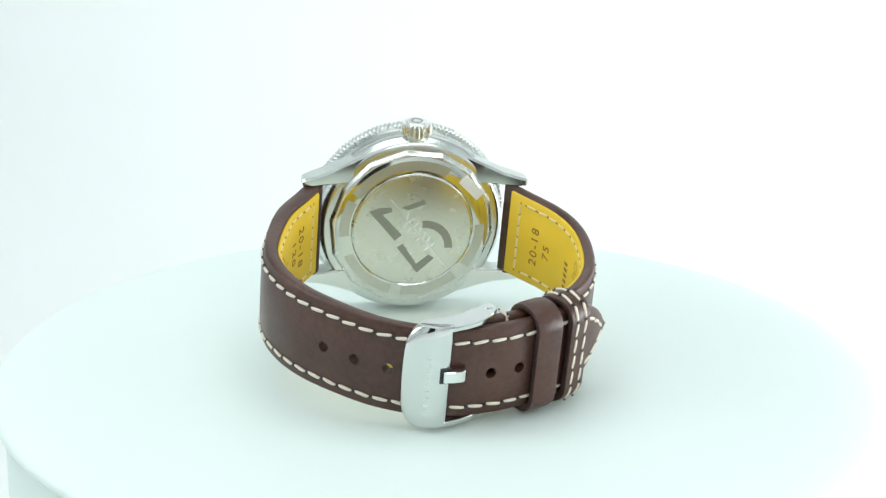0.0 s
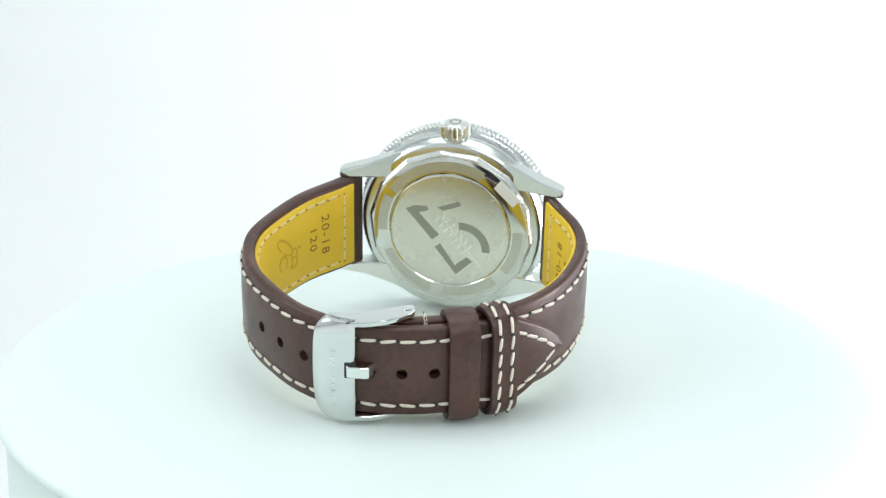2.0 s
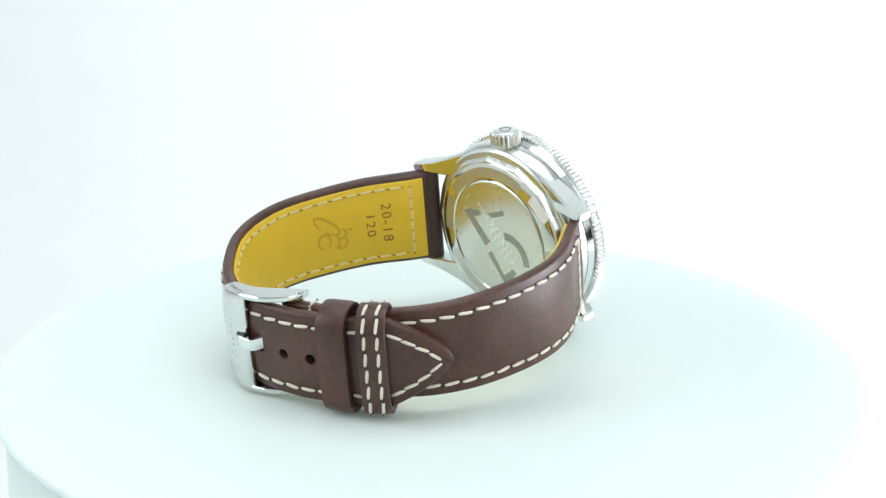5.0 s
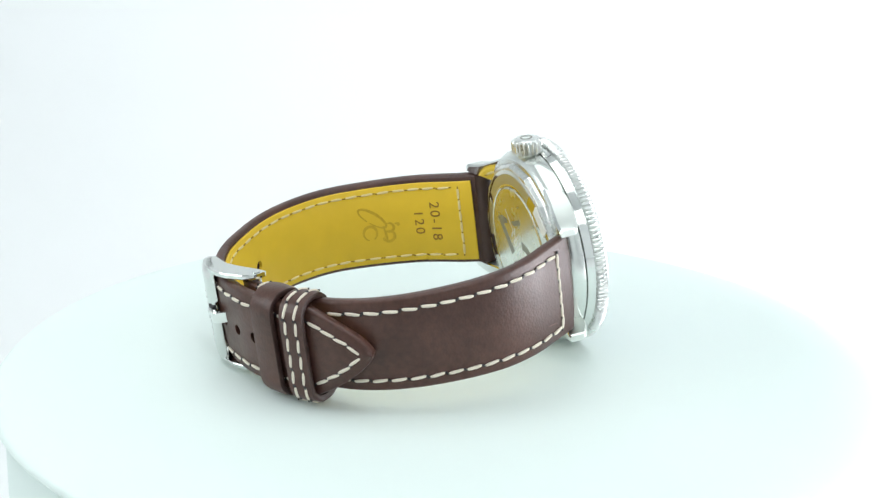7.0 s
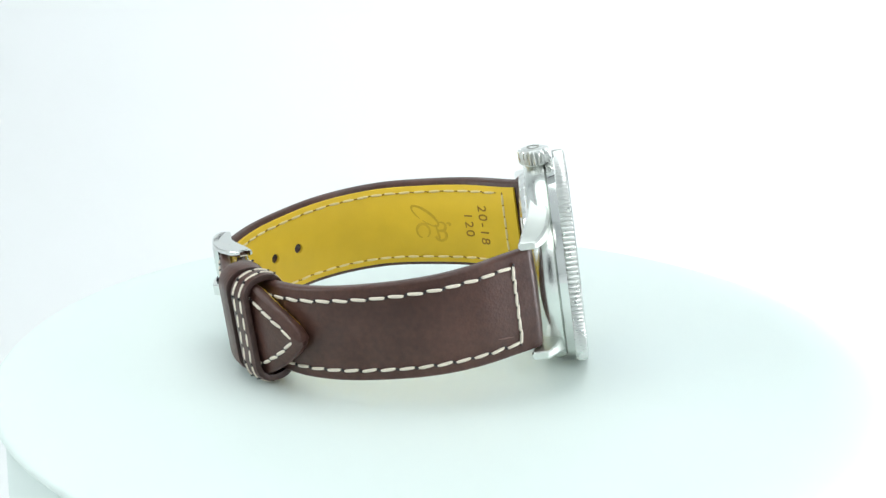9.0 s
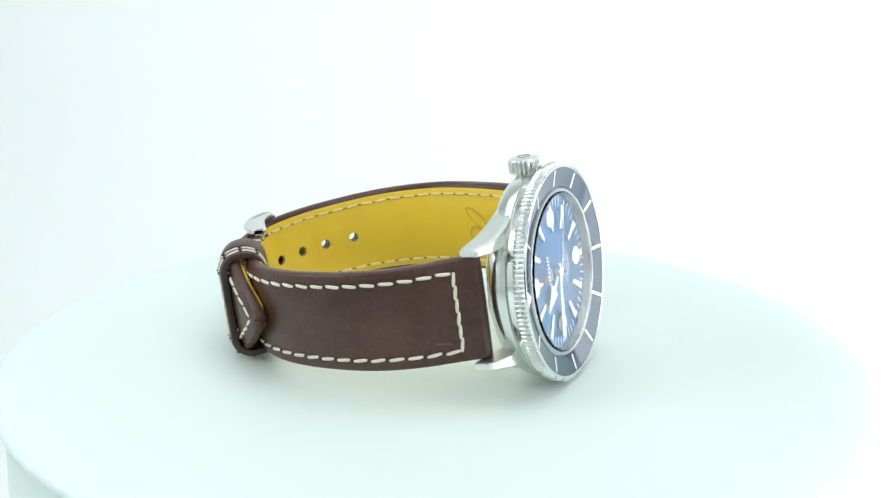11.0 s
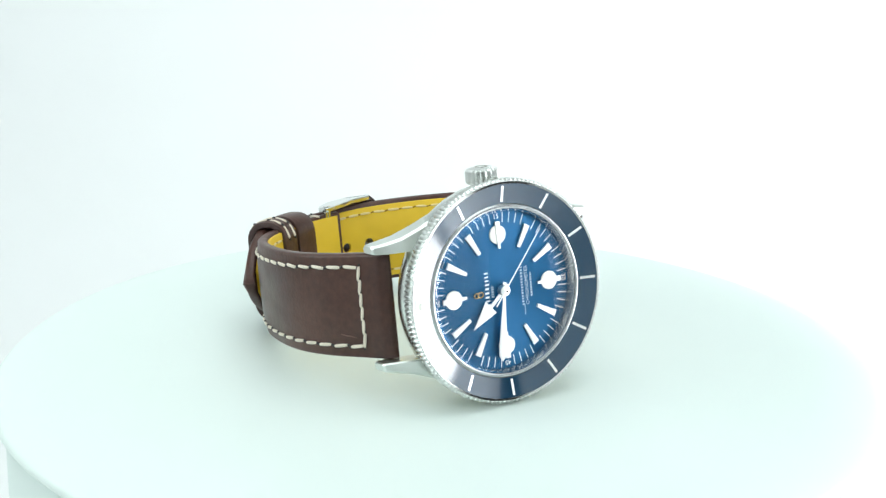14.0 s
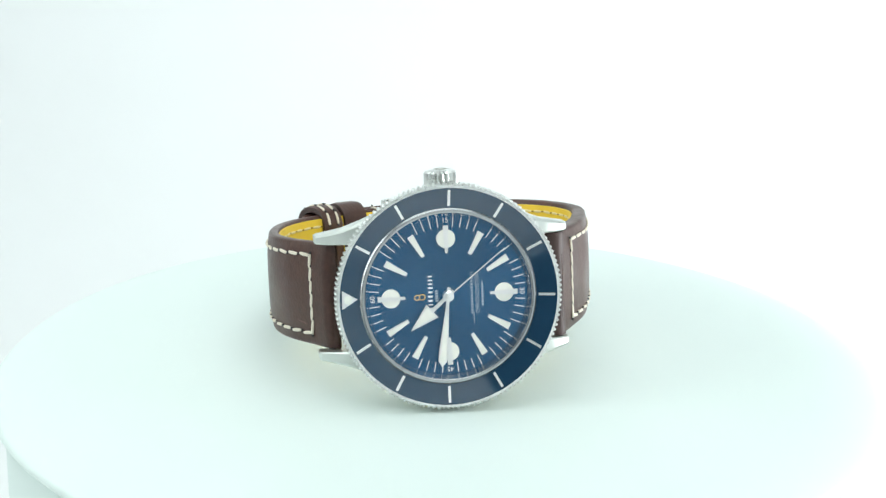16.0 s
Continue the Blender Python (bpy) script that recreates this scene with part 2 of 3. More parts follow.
case_bm = ring_surface(bmesh.new(), [(15.0, -2.9), (19.3, -2.9), (19.8, -3.3), (20.0, -4.4), (19.8, -5.6), (19.2, -6.7), (18.7, -7.2), (18.3, -7.3), (12.0, -7.3)], 128)
case = part("case", case_bm, CASE_STEEL, watch, "polished steel watch case")
for a in (1, -1):
    for b in (1, -1):
        lug_ob = part("lug", lug_faces(loft(lug(a, b))), LUG_STEEL, case, edge=20)
        lug_ob.data.materials.append(POLISHED)

# case back: faceted ring, engraved band, raised centre
part("caseback_ring", turned(ring_surface(bmesh.new(), [(17.7, -7.2), (17.6, -7.6), (17.2, -8.25), (16.95, -8.40), (13.0, -8.40), (13.0, -7.2)], 14, close=True), pose(0, 0, 0, 0, 5, 0)), SATIN, watch, "faceted polished screw-down ring", smooth=False)
caseback = part("caseback", ring_surface(bmesh.new(), [(16.4, -7.25), (16.4, -8.38), (16.25, -8.48), (13.15, -8.74), (12.85, -8.48), (12.85, -7.25)], 128, close=True), BAND_STEEL, watch, "polished steel case back with an engraved band")
back_disc = part("centre_disc", ring_surface(bmesh.new(), [(12.75, -7.25), (12.75, -8.70), (12.50, -8.86), (12.25, -8.90)], 128), BACK_STEEL, caseback, "sunburst-brushed steel centre disc")


def arc_band(r0, r1, a0, a1, y0, y1, seg=24):
    bm = bmesh.new()
    rows = []
    for i in range(seg + 1):
        a = radians(a0 + (a1 - a0) * i / seg)
        rows.append([bm.verts.new((r * math.cos(a), y, r * math.sin(a))) for r, y in ((r0, y0), (r1, y0), (r1, y1), (r0, y1))])
    for a, b in zip(rows, rows[1:]):
        for i in range(4):
            j = (i + 1) % 4
            bm.faces.new((a[i], a[j], b[j], b[i]))
    bm.faces.new(rows[0])
    bm.faces.new(rows[-1])
    return bm


for a0, a1 in ((62, 148), (-36, 4), (-96, -48), (-156, -106), (154, 186)):
    band = arc_band(13.45, 15.55, a0, a1, -8.56, -8.645)
    for v in band.verts:
        v.co.y += 0.084 * (math.hypot(v.co.x, v.co.z) - 14.5)
    part("engraved_band", band, ETCHED_PALE, caseback, "matt etched band segment")


def prism(pts, y0, y1):
    """A flat solid with an outline of (x, z), between two depths."""
    bm = bmesh.new()
    a = [bm.verts.new((x, y0, z)) for x, z in pts]
    b = [bm.verts.new((x, y1, z)) for x, z in pts]
    bm.faces.new(a)
    bm.faces.new(b)
    for i in range(len(pts)):
        j = (i + 1) % len(pts)
        bm.faces.new((a[i], a[j], b[j], b[i]))
    return bm


for outline in (
    [(-9.5, 4.2), (-7.4, 5.1), (-4.8, 5.1), (-4.6, 4.2), (-6.6, 3.5), (-2.2, -1.2), (-3.7, -2.5), (-7.0, 1.4)],
    [(-2.7, 5.1), (2.0, 6.9), (2.4, 5.9), (-1.3, 4.5)],
    [(-3.1, -4.1), (-1.9, -3.2), (1.3, -8.0), (3.9, -5.8), (5.1, -6.7), (1.6, -10.1)],
):
    part("etched_shape", prism(outline, -8.86, -8.93), ETCHED, back_disc, "matt etched block of a large emblem", smooth=False)
part("etched_shape", turned(arc_band(4.5, 6.2, -2, 96, -8.86, -8.93), Matrix.Translation((2.6, 0, -4.1))), ETCHED, back_disc, "matt etched arc of a large emblem", smooth=False)
part("etched_stroke", prism([(-5.2, 7.1), (-5.05, 7.1), (7.4, -8.25), (7.3, -8.35)], -8.86, -8.94), SILVER, back_disc, smooth=False)
scrawl = random.Random(11)
for row, x0 in ((0, -2.6), (1, -1.2)):
    for i in range(7):
        c = Vector((x0 + i * 0.95, 0, 2.9 - i * 1.15 + row * 1.1 - 0.6))
        part("etched_stroke", turned(box_mm(-0.17, 0.17, -8.955, -8.86, -scrawl.uniform(0.5, 0.9), 0.7), Matrix.Translation(c) @ pose(0, 0, 0, 0, scrawl.uniform(10, 60), 0)), SILVER, back_disc, smooth=False)
part("sticker", prism([(9.2, 10.6), (10.6, 12.4), (14.8, 8.5), (13.3, 6.7)], -8.5, -8.79), STICKER, caseback, "small white paper sticker", smooth=False)

# ---- bezel ----
# bezel, dial and pointers stand a little proud of the case
LIFT = Matrix.Translation((0, 0.6, 0))
CASE_SPACE, W = W, W @ LIFT
part("bezel_ring", gear(20.6, 21.1, 140, -1.95, 0.34, 20.0), SATIN, watch, "coin-edged steel bezel ring")
part("bezel_base", ring_surface(bmesh.new(), [(16.0, -3.48), (19.7, -3.48), (19.9, -2.7), (20.1, -1.9), (16.0, -1.9)], 128, close=True), POLISHED, watch)
part("bezel_rim", ring_surface(bmesh.new(), [(20.1, 0.0), (20.62, 0.25), (20.5, 0.52), (20.12, 0.48)], 128, close=True), POLISHED, watch)
insert = part("bezel_insert", ring_surface(bmesh.new(), [(16.4, -1.2), (16.4, -0.40), (20.15, 0.42), (20.15, -1.2)], 160, close=True), CERAMIC, watch, "glossy blue ceramic bezel insert, slightly dished")
SLOPE = 0.82 / 3.75
BEZEL_TURN = -1.9
for k in range(1, 12):
    bar = box_mm(16.75, 19.75, -0.3, 0.03, -0.25, 0.25)
    for v in bar.verts:
        v.co.y = (0.05 if v.co.y > 0 else -0.3) + (v.co.x - 18.25) * SLOPE
    part("bezel_marker", turned(bar, pose(0, 0, 0, 0, -30 * k + BEZEL_TURN, 0)), SILVER, insert, smooth=False)
tri = prism([(16.8, 0.0), (19.7, 1.75), (19.7, -1.75)], -0.3, 0.06)
for v in tri.verts:
    v.co.y += (v.co.x - 18.25) * SLOPE
tri = part("bezel_triangle", turned(tri, pose(0, 0, 0, 0, BEZEL_TURN, 0)), SILVER, insert, "silver triangle with a lume dot", smooth=False)
part("lume_dot", turned(ring_surface(bmesh.new(), [(0.8, 0.0), (0.8, 0.26), (0.45, 0.36)], 24), pose(0, 0, 0, 0, BEZEL_TURN, 0) @ Matrix.Translation((18.65, 0, 0))), LUME, tri)

# ---- dial ----
DY = -2.1
part("crystal_ring", ring_surface(bmesh.new(), [(15.2, DY), (14.85, DY), (15.25, -0.7), (15.5, -0.2), (15.75, -0.1), (16.1, -0.15), (16.38, -0.42), (16.38, -2.9), (15.2, -2.9)], 128, close=True), RING_STEEL, watch, "polished flange ring round the dial")
dial = part("dial", ring_surface(bmesh.new(), [(15.1, DY - 0.5), (15.1, DY)], 128), DIAL, watch, "sunray-brushed deep blue dial")
crystal = part("crystal", ring_surface(bmesh.new(), [(15.3, -0.42), (15.4, -0.15), (15.1, 0.08), (12.0, 0.14), (6.0, 0.18), (0.2, 0.19), (0.2, -0.40)], 96), GLASS, watch, "clear sapphire crystal")
crystal.visible_shadow = False
for k in range(60):
    if k % 5 == 0:
        continue
    part("minute_tick", turned(box_mm(12.7, 14.6, DY, DY + 0.05, -0.085, 0.085), pose(0, 0, 0, 0, -6 * k, 0)), WHITE_PRINT, dial, smooth=False)


def at(k):
    return pose(0, 0, 0, 0, -30 * k, 0)


for k in range(12):
    if k % 3:
        body = prism([(8.6, -0.34), (8.6, 0.34), (13.1, 0.64), (13.1, -0.64)], DY, DY + 0.35)
        idx = part("hour_index", turned(body, at(k)), SILVER, dial, "tapered silver and lume index", smooth=False)
        part("lume_strip", turned(prism([(8.85, -0.2), (8.85, 0.2), (12.85, 0.46), (12.85, -0.46)], DY + 0.3, DY + 0.39), at(k)), LUME, idx, smooth=False)
    else:
        disc = turned(ring_surface(bmesh.new(), [(1.75, DY), (1.75, DY + 0.25), (1.58, DY + 0.32)], 32), Matrix.Translation((10.55, 0, 0)))
        idx = part("round_index", turned(disc, at(k)), LUME, dial, "round lume index crossed by a silver bar", smooth=False)
        part("index_bar", turned(prism([(7.9, -0.25), (7.9, 0.25), (13.0, 0.5), (13.0, -0.5)], DY + 0.2, DY + 0.5), at(k)), SILVER, idx, smooth=False)


def writing(text, size, m, mat, parent, name="numerals", depth=0.03, label="", spread=1.0):
    """Raised writing in watch millimetres, in the x y plane of the pose m."""
    cu = bpy.data.curves.new("text", "FONT")
    cu.body, cu.size, cu.extrude, cu.space_character = text, size, depth, spread
    cu.align_x, cu.align_y = "CENTER", "CENTER"
    tmp = new("text", cu)
    dg = bpy.context.evaluated_depsgraph_get()
    me = bpy.data.meshes.new_from_object(tmp.evaluated_get(dg))
    bpy.data.objects.remove(tmp)
    me.transform(W @ m)
    me.materials.clear()
    me.materials.append(mat)
    return child(name, new(name, me), parent, label)


def frame3(px, xa, ya):
    """A pose at px whose x and y axes are given."""
    xa, ya = Vector(xa).normalized(), Vector(ya).normalized()
    za = xa.cross(ya)
    return Matrix(((xa.x, ya.x, za.x, px[0]), (xa.y, ya.y, za.y, px[1]), (xa.z, ya.z, za.z, px[2]), (0, 0, 0, 1)))


for k, text in ((0, "60"), (3, "15"), (6, "30"), (9, "45")):
    a = radians(30 * k)
    out = Vector((math.cos(a), 0, math.sin(a)))
    side = Vector((-math.sin(a), 0, math.cos(a)))
    writing(text, 1.3, frame3(out * 13.9 + Vector((0, DY + 0.03, 0)), side, out), WHITE_PRINT, dial, "numeral")

for text, mid, spread in (("CHRONOMETRE", 114, 5.25), ("CERTI", 168, 5.0)):
    for i, ch in enumerate(text):
        a = radians(mid + (len(text) - 1) / 2 * spread - i * spread)
        out = Vector((math.cos(a), 0, math.sin(a)))
        along = Vector((math.sin(a), 0, -math.cos(a)))
        writing(ch, 1.75, frame3(out * 14.5 + Vector((0, -8.66, 0)), along, out + Vector((0, 0.084, 0))), POLISHED, caseback, "engraved_letter", 0.02)

# maker's mark and lines of small print as plain bars
def print_line(x, high, z0, z1, wide=0.42, gap=0.2, seed=1, ink=SMALL_PRINT):
    """A row of small upright bars across the dial, read along z."""
    rng = random.Random(seed)
    z = z0
    while z < z1:
        w = wide * rng.uniform(0.75, 1.2)
        part("print_bar", box_mm(x - high / 2 * rng.uniform(0.8, 1.0), x + high / 2 * rng.uniform(0.8, 1.0), DY, DY + 0.05, z, min(z + w, z1)), ink, dial, smooth=False)
        z += w + gap


mark = joined(ring_surface(bmesh.new(), [(0.42, DY), (0.66, DY), (0.66, DY + 0.22), (0.42, DY + 0.22)], 20, close=True), turned(ring_surface(bmesh.new(), [(0.5, DY), (0.74, DY), (0.74, DY + 0.22), (0.5, DY + 0.22)], 20, close=True), Matrix.Translation((-1.1, 0, 0.05))))
part("emblem", turned(mark, Matrix.Translation((5.7, 0, -0.1)) @ Matrix.Diagonal((0.85, 1, 0.85, 1))), GOLD, dial, "small gold applied emblem", smooth=False)
print_line(3.2, 0.95, -3.9, 4.2, 0.34, 0.42, 1, WHITE_PRINT)
print_line(2.05, 0.6, -1.1, 1.1, 0.3, 0.16, 2)
print_line(-4.5, 0.5, -3.7, 4.1, 0.3, 0.26, 3)
part("print_bar", box_mm(-4.86, -4.76, DY, DY + 0.05, -5.6, -3.5), SMALL_PRINT, dial, smooth=False)
writing("CHRONOMETER", 1.0, frame3((-5.55, DY + 0.03, -0.05), (0, 0, 1), (1, 0, 0)), SMALL_PRINT, dial, "dial_word")
print_line(-6.5, 0.42, -2.3, 2.2, 0.36, 0.14, 5)

# pointers
def hand(outline, y, thick, angle, mat, name, label):
    return part(name, turned(prism(outline, y, y + thick), pose(0, 0, 0, 0, -angle, 0)), mat, watch, label, smooth=False)


HY = DY + 0.55
hour = hand([(-1.4, -0.35), (-1.4, 0.35), (4.0, 0.36), (4.0, 1.65), (9.5, 0.0), (4.0, -1.65), (4.0, -0.36)], HY, 0.15, 319, SILVER, "hour_hand", "silver arrow-tipped hour hand with lume")
part("hour_lume", turned(prism([(4.35, 1.2), (8.5, 0.0), (4.35, -1.2)], HY + 0.1, HY + 0.19), pose(0, 0, 0, 0, -319, 0)), LUME, hour, smooth=False)
minute = hand([(-1.6, -0.35), (-1.6, 0.35), (2.0, 0.3), (10.0, 0.82), (12.3, 0.82), (13.4, 0.0), (12.3, -0.82), (10.0, -0.82), (2.0, -0.3)], HY + 0.25, 0.15, 277, SILVER, "minute_hand", "silver baton minute hand with lume")
part("minute_lume", turned(prism([(4.0, 0.2), (10.0, 0.55), (12.1, 0.55), (12.9, 0.0), (12.1, -0.55), (10.0, -0.55), (4.0, -0.2)], HY + 0.35, HY + 0.44), pose(0, 0, 0, 0, -277, 0)), LUME, minute, smooth=False)
part("hub", ring_surface(bmesh.new(), [(1.0, DY), (1.0, HY + 0.75), (0.75, HY + 0.85)], 32), SILVER, watch)
sec = joined(prism([(-3.4, -0.12), (-3.4, 0.12), (13.6, 0.07), (13.6, -0.07)], -0.05, 0.07), ring_surface(bmesh.new(), [(0.8, -0.06), (0.8, 0.1)], 24))
bmesh.ops.transform(sec, matrix=Matrix.Scale(MM, 4), verts=sec.verts)
second_hand = child("second_hand", mesh_ob("second_hand", sec, SILVER, False), watch, "thin silver sweeping second hand")

# ---- crown ----
W = CASE_SPACE
CROWN = Matrix.Translation((0, -4.8, 21.35))
crown_bm = turned(gear(2.5, 3.15, 20, -1.4, 1.4, 0.4, 0.35), pose(0, 0, 0, 90, 0, 0))
crown = part("crown", turned(crown_bm, CROWN), SATIN, watch, "fluted polished steel crown", smooth=False)
part("crown_cap", turned(ring_surface(bmesh.new(), [(2.45, 1.2), (2.45, 1.42), (2.1, 1.62), (1.2, 1.7)], 40, "Z"), CROWN), SATIN, crown)
part("crown_emblem", turned(ring_surface(bmesh.new(), [(0.9, 1.68), (1.25, 1.68), (1.25, 1.76), (0.9, 1.76)], 24, "Z", close=True), CROWN), ETCHED, crown)
part("crown_stem", turned(ring_surface(bmesh.new(), [(2.0, -2.9), (2.0, -1.9), (2.3, -1.6), (2.3, -1.3)], 40, "Z"), CROWN), LUG_STEEL, crown)

# ---- strap ----


def spline(pts, step=0.5):
    """Points at even steps along a smooth curve through pts."""
    p = [Vector(q) for q in pts]
    p = [2 * p[0] - p[1]] + p + [2 * p[-1] - p[-2]]
    fine = []
    for a, b, c, d in zip(p, p[1:], p[2:], p[3:]):
        for i in range(24):
            t = i / 24
            fine.append(0.5 * (2 * b + (c - a) * t + (2 * a - 5 * b + 4 * c - d) * t * t + (3 * b - a - 3 * c + d) * t ** 3))
    fine.append(p[-2])
    out, left = [fine[0]], step
    for a, b in zip(fine, fine[1:]):
        d = (b - a).length
        while left <= d:
            a = a + (b - a) * (left / d)
            out.append(a)
            d = (b - a).length
            left = step
        left -= d
    return out


STEP = 0.5
LONG = spline([(-22.7, -5.8), (-25.8, -11.1), (-30.4, -19.6), (-33.4, -29.8), (-34.7, -39), (-33.2, -47.2), (-29.8, -54.2), (-24.6, -60.3), (-17.4, -66.4), (-9.5, -69.8), (-3.8, -70.5), (4.0, -69.4), (9.8, -67.6), (18.5, -63.4), (25.4, -57.8), (30.6, -51.0)])
SHORT = spline([(21.6, -6.3), (24.8, -11.5), (29.0, -18.5), (31.3, -26), (31.4, -35), (29.3, -45), (25.0, -53.0), (18.5, -59.2), (11.0, -63.6), (4.5, -66.0), (0.5, -66.6)])


def at_arc(path, s):
    """Place, direction and outward normal at arc length s."""
    k = max(0.0, min(s / STEP, len(path) - 1.001))
    i = int(k)
    p = path[i].lerp(path[i + 1], k - i)
    t = (path[min(i + 3, len(path) - 1)] - path[max(i - 2, 0)]).normalized()
    n = Vector((t.y, -t.x))
    if n.dot(p - Vector((0, -38))) < 0:
        n = -n
    return p, t, n


def shift(path, s):
    """How far a band lies off the middle of the watch: the long half rides a little high on its way to the buckle."""
    return 0.75 * math.sin(math.pi * min(1.0, max(0.0, (s - 6) / 82))) ** 0.8 if path is LONG else 0.0


def strap_solid(path, half, outer, inner, s0, s1, inset=0.0, r=0.7, pillow=0.0, step=0.5):
    """A band swept along a path: half(s) is its half width, outer and inner its depths from the path."""
    rows = []
    n = max(2, int((s1 - s0) / step))
    for i in range(n + 1):
        s = s0 + (s1 - s0) * i / n
        p, t, nn = at_arc(path, s)
        h = max(0.05, half(s) - inset)
        q = min(r, h * 0.9, (outer(s) - inner(s)) * 0.49)
        sec = []
        o, k = outer(s), inner(s)
        for z in (-0.999, -0.6, -0.2, 0.2, 0.6, 0.999):
            zz = z * (h - q)
            sec.append((o - pillow * z ** 4, zz))
        for a in (60, 30, 0):
            sec.append((o - q + q * math.sin(radians(a)) - pillow * 0.9, h - q + q * math.cos(radians(a))))
        sec.append((k + q * 0.5, h))
        sec.append((k, h - q * 0.5))
        sec.append((k, -h + q * 0.5))
        sec.append((k + q * 0.5, -h))
        for a in (0, 30, 60):
            sec.append((o - q + q * math.sin(radians(a)) - pillow * 0.9, -h + q - q * math.cos(radians(a))))
        c = shift(path, s)
        rows.append([(p.x + nn.x * d, p.y + nn.y * d, z + c) for d, z in sec])
    return loft(rows)


LONG_END, SHORT_END = (len(LONG) - 1) * STEP, (len(SHORT) - 1) * STEP


def half_long(s):
    w = 10.0 - 1.1 * min(1, s / 70)
    e = LONG_END - s
    return w * min(1.0, max(0.0, e / 12.0)) ** 0.62 if e < 12 else w


def half_short(s):
    return 10.0 - 1.1 * min(1, s / 60)


def punched(ob, cuts):
    """Cuts round holes through a band; each cut is a place and a direction in the watch's space."""
    bm = bmesh.new()
    for p, n, up in cuts:
        q = Vector((n.x, n.y, 0)).to_track_quat("Z", "Y").to_matrix().to_4x4()
        bmesh.ops.create_cone(bm, cap_ends=True, segments=20, radius1=1.05, radius2=1.05, depth=9, matrix=W @ Matrix.Translation((p.x, p.y, up)) @ q)
    me = bpy.data.meshes.new("cutter")
    bm.to_mesh(me)
    bm.free()
    cutter = new("cutter", me)
    mod = ob.modifiers.new("holes", "BOOLEAN")
    mod.operation, mod.object, mod.solver = "DIFFERENCE", cutter, "EXACT"
    dg = bpy.context.evaluated_depsgraph_get()
    done = bpy.data.meshes.new_from_object(ob.evaluated_get(dg))
    ob.modifiers.clear()
    done.name = ob.data.name
    ob.data = done
    bpy.data.objects.remove(cutter)


HOLES = [59.0, 65.8, 72.4, 79.2, 85.8, 91.5, 97.4]
def thick_long(s):
    return 4.3 - 1.2 * min(1.0, max(0.0, (s - 8) / 46))


long_strap = part("long_strap", strap_solid(LONG, half_long, lambda s: 0.0, lambda s: 0.6 - thick_long(s), 0, LONG_END, pillow=0.5), LEATHER, watch, "dark brown leather strap half with punched holes", edge=60)
long_lining = part("lining", strap_solid(LONG, half_long, lambda s: 0.7 - thick_long(s), lambda s: -thick_long(s), 2.6, LONG_END - 2.2, inset=0.9, r=0.3), LINING, long_strap, "bright yellow leather lining", edge=60)
cuts = []
for s in HOLES:
    p, t, n = at_arc(LONG, s)
    cuts.append((p, n, shift(LONG, s)))
punched(long_strap, cuts)
punched(long_lining, cuts)
short_strap = part("short_strap", strap_solid(SHORT, half_short, lambda s: -1.3 * max(0.0, 1 - s / 1.8) ** 2, lambda s: -2.5, 0, SHORT_END, pillow=0.5, step=0.4), LEATHER, watch, "dark brown leather strap half holding the buckle", edge=60)
short_lining = part("lining", strap_solid(SHORT, half_short, lambda s: -2.4, lambda s: -3.1, 2.6, SHORT_END - 1, inset=0.6, r=0.3), LINING, short_strap, "bright yellow leather lining", edge=60)
# leather of the long half rolled round the spring bar
p, t, n = at_arc(LONG, 0.6)
roll = bmesh.new()
bmesh.ops.create_cone(roll, cap_ends=True, segments=24, radius1=2.0, radius2=2.0, depth=19.6, matrix=Matrix.Translation((p.x - n.x * 2.0, p.y - n.y * 2.0, 0)))
part("rolled_end", roll, LEATHER_EDGE, long_strap, edge=50)


def stitch_mesh(length, r):
    """One thread stitch lying along x, its ends diving into the leather, in metres."""
    bm = bmesh.new()
    rows = []
    for x, k, h in ((-0.5, 0.45, -0.25), (-0.38, 0.85, 0.0), (-0.15, 1.0, 0.10), (0.15, 1.0, 0.10), (0.38, 0.85, 0.0), (0.5, 0.45, -0.25)):
        rows.append([bm.verts.new((x * length, r * k * math.cos(a), r * (0.8 * k * math.sin(a) + h))) for a in [i * math.pi / 4 for i in range(8)]])
    for a, b in zip(rows, rows[1:]):
        for i in range(8):
            j = (i + 1) % 8
            bm.faces.new((a[i], a[j], b[j], b[i]))
    bm.faces.new(rows[0])
    bm.faces.new(rows[-1])
    # dark disc at each end, painted shade of the needle hole
    for side in (-1, 1):
        ring = [bm.verts.new((side * 0.56 * length + 0.27 * math.cos(a), 0.15 * math.sin(a), 0.11)) for a in [i * math.pi / 4 for i in range(8)]]
        deep = [bm.verts.new((v.co.x, v.co.y, -0.2)) for v in ring]
        bm.faces.new(ring).material_index = 1
        for i in range(8):
            j = (i + 1) % 8
            bm.faces.new((ring[i], ring[j], deep[j], deep[i])).material_index = 1
    bmesh.ops.recalc_face_normals(bm, faces=bm.faces)
    bmesh.ops.scale(bm, vec=(MM, MM, MM), verts=bm.verts)
    me = bpy.data.meshes.new("stitch")
    bm.to_mesh(me)
    bm.free()
    for p in me.polygons:
        p.use_smooth = True
    return me


STITCH = stitch_mesh(2.95, 0.34)
STITCH.materials.append(THREAD)
STITCH.materials.append(BLACK)
STITCH_IN = stitch_mesh(2.6, 0.27)
STITCH_IN.materials.append(THREAD_PALE)
STITCH_IN.materials.append(INK_AND_HOLE)
stitch_rng = random.Random(4)


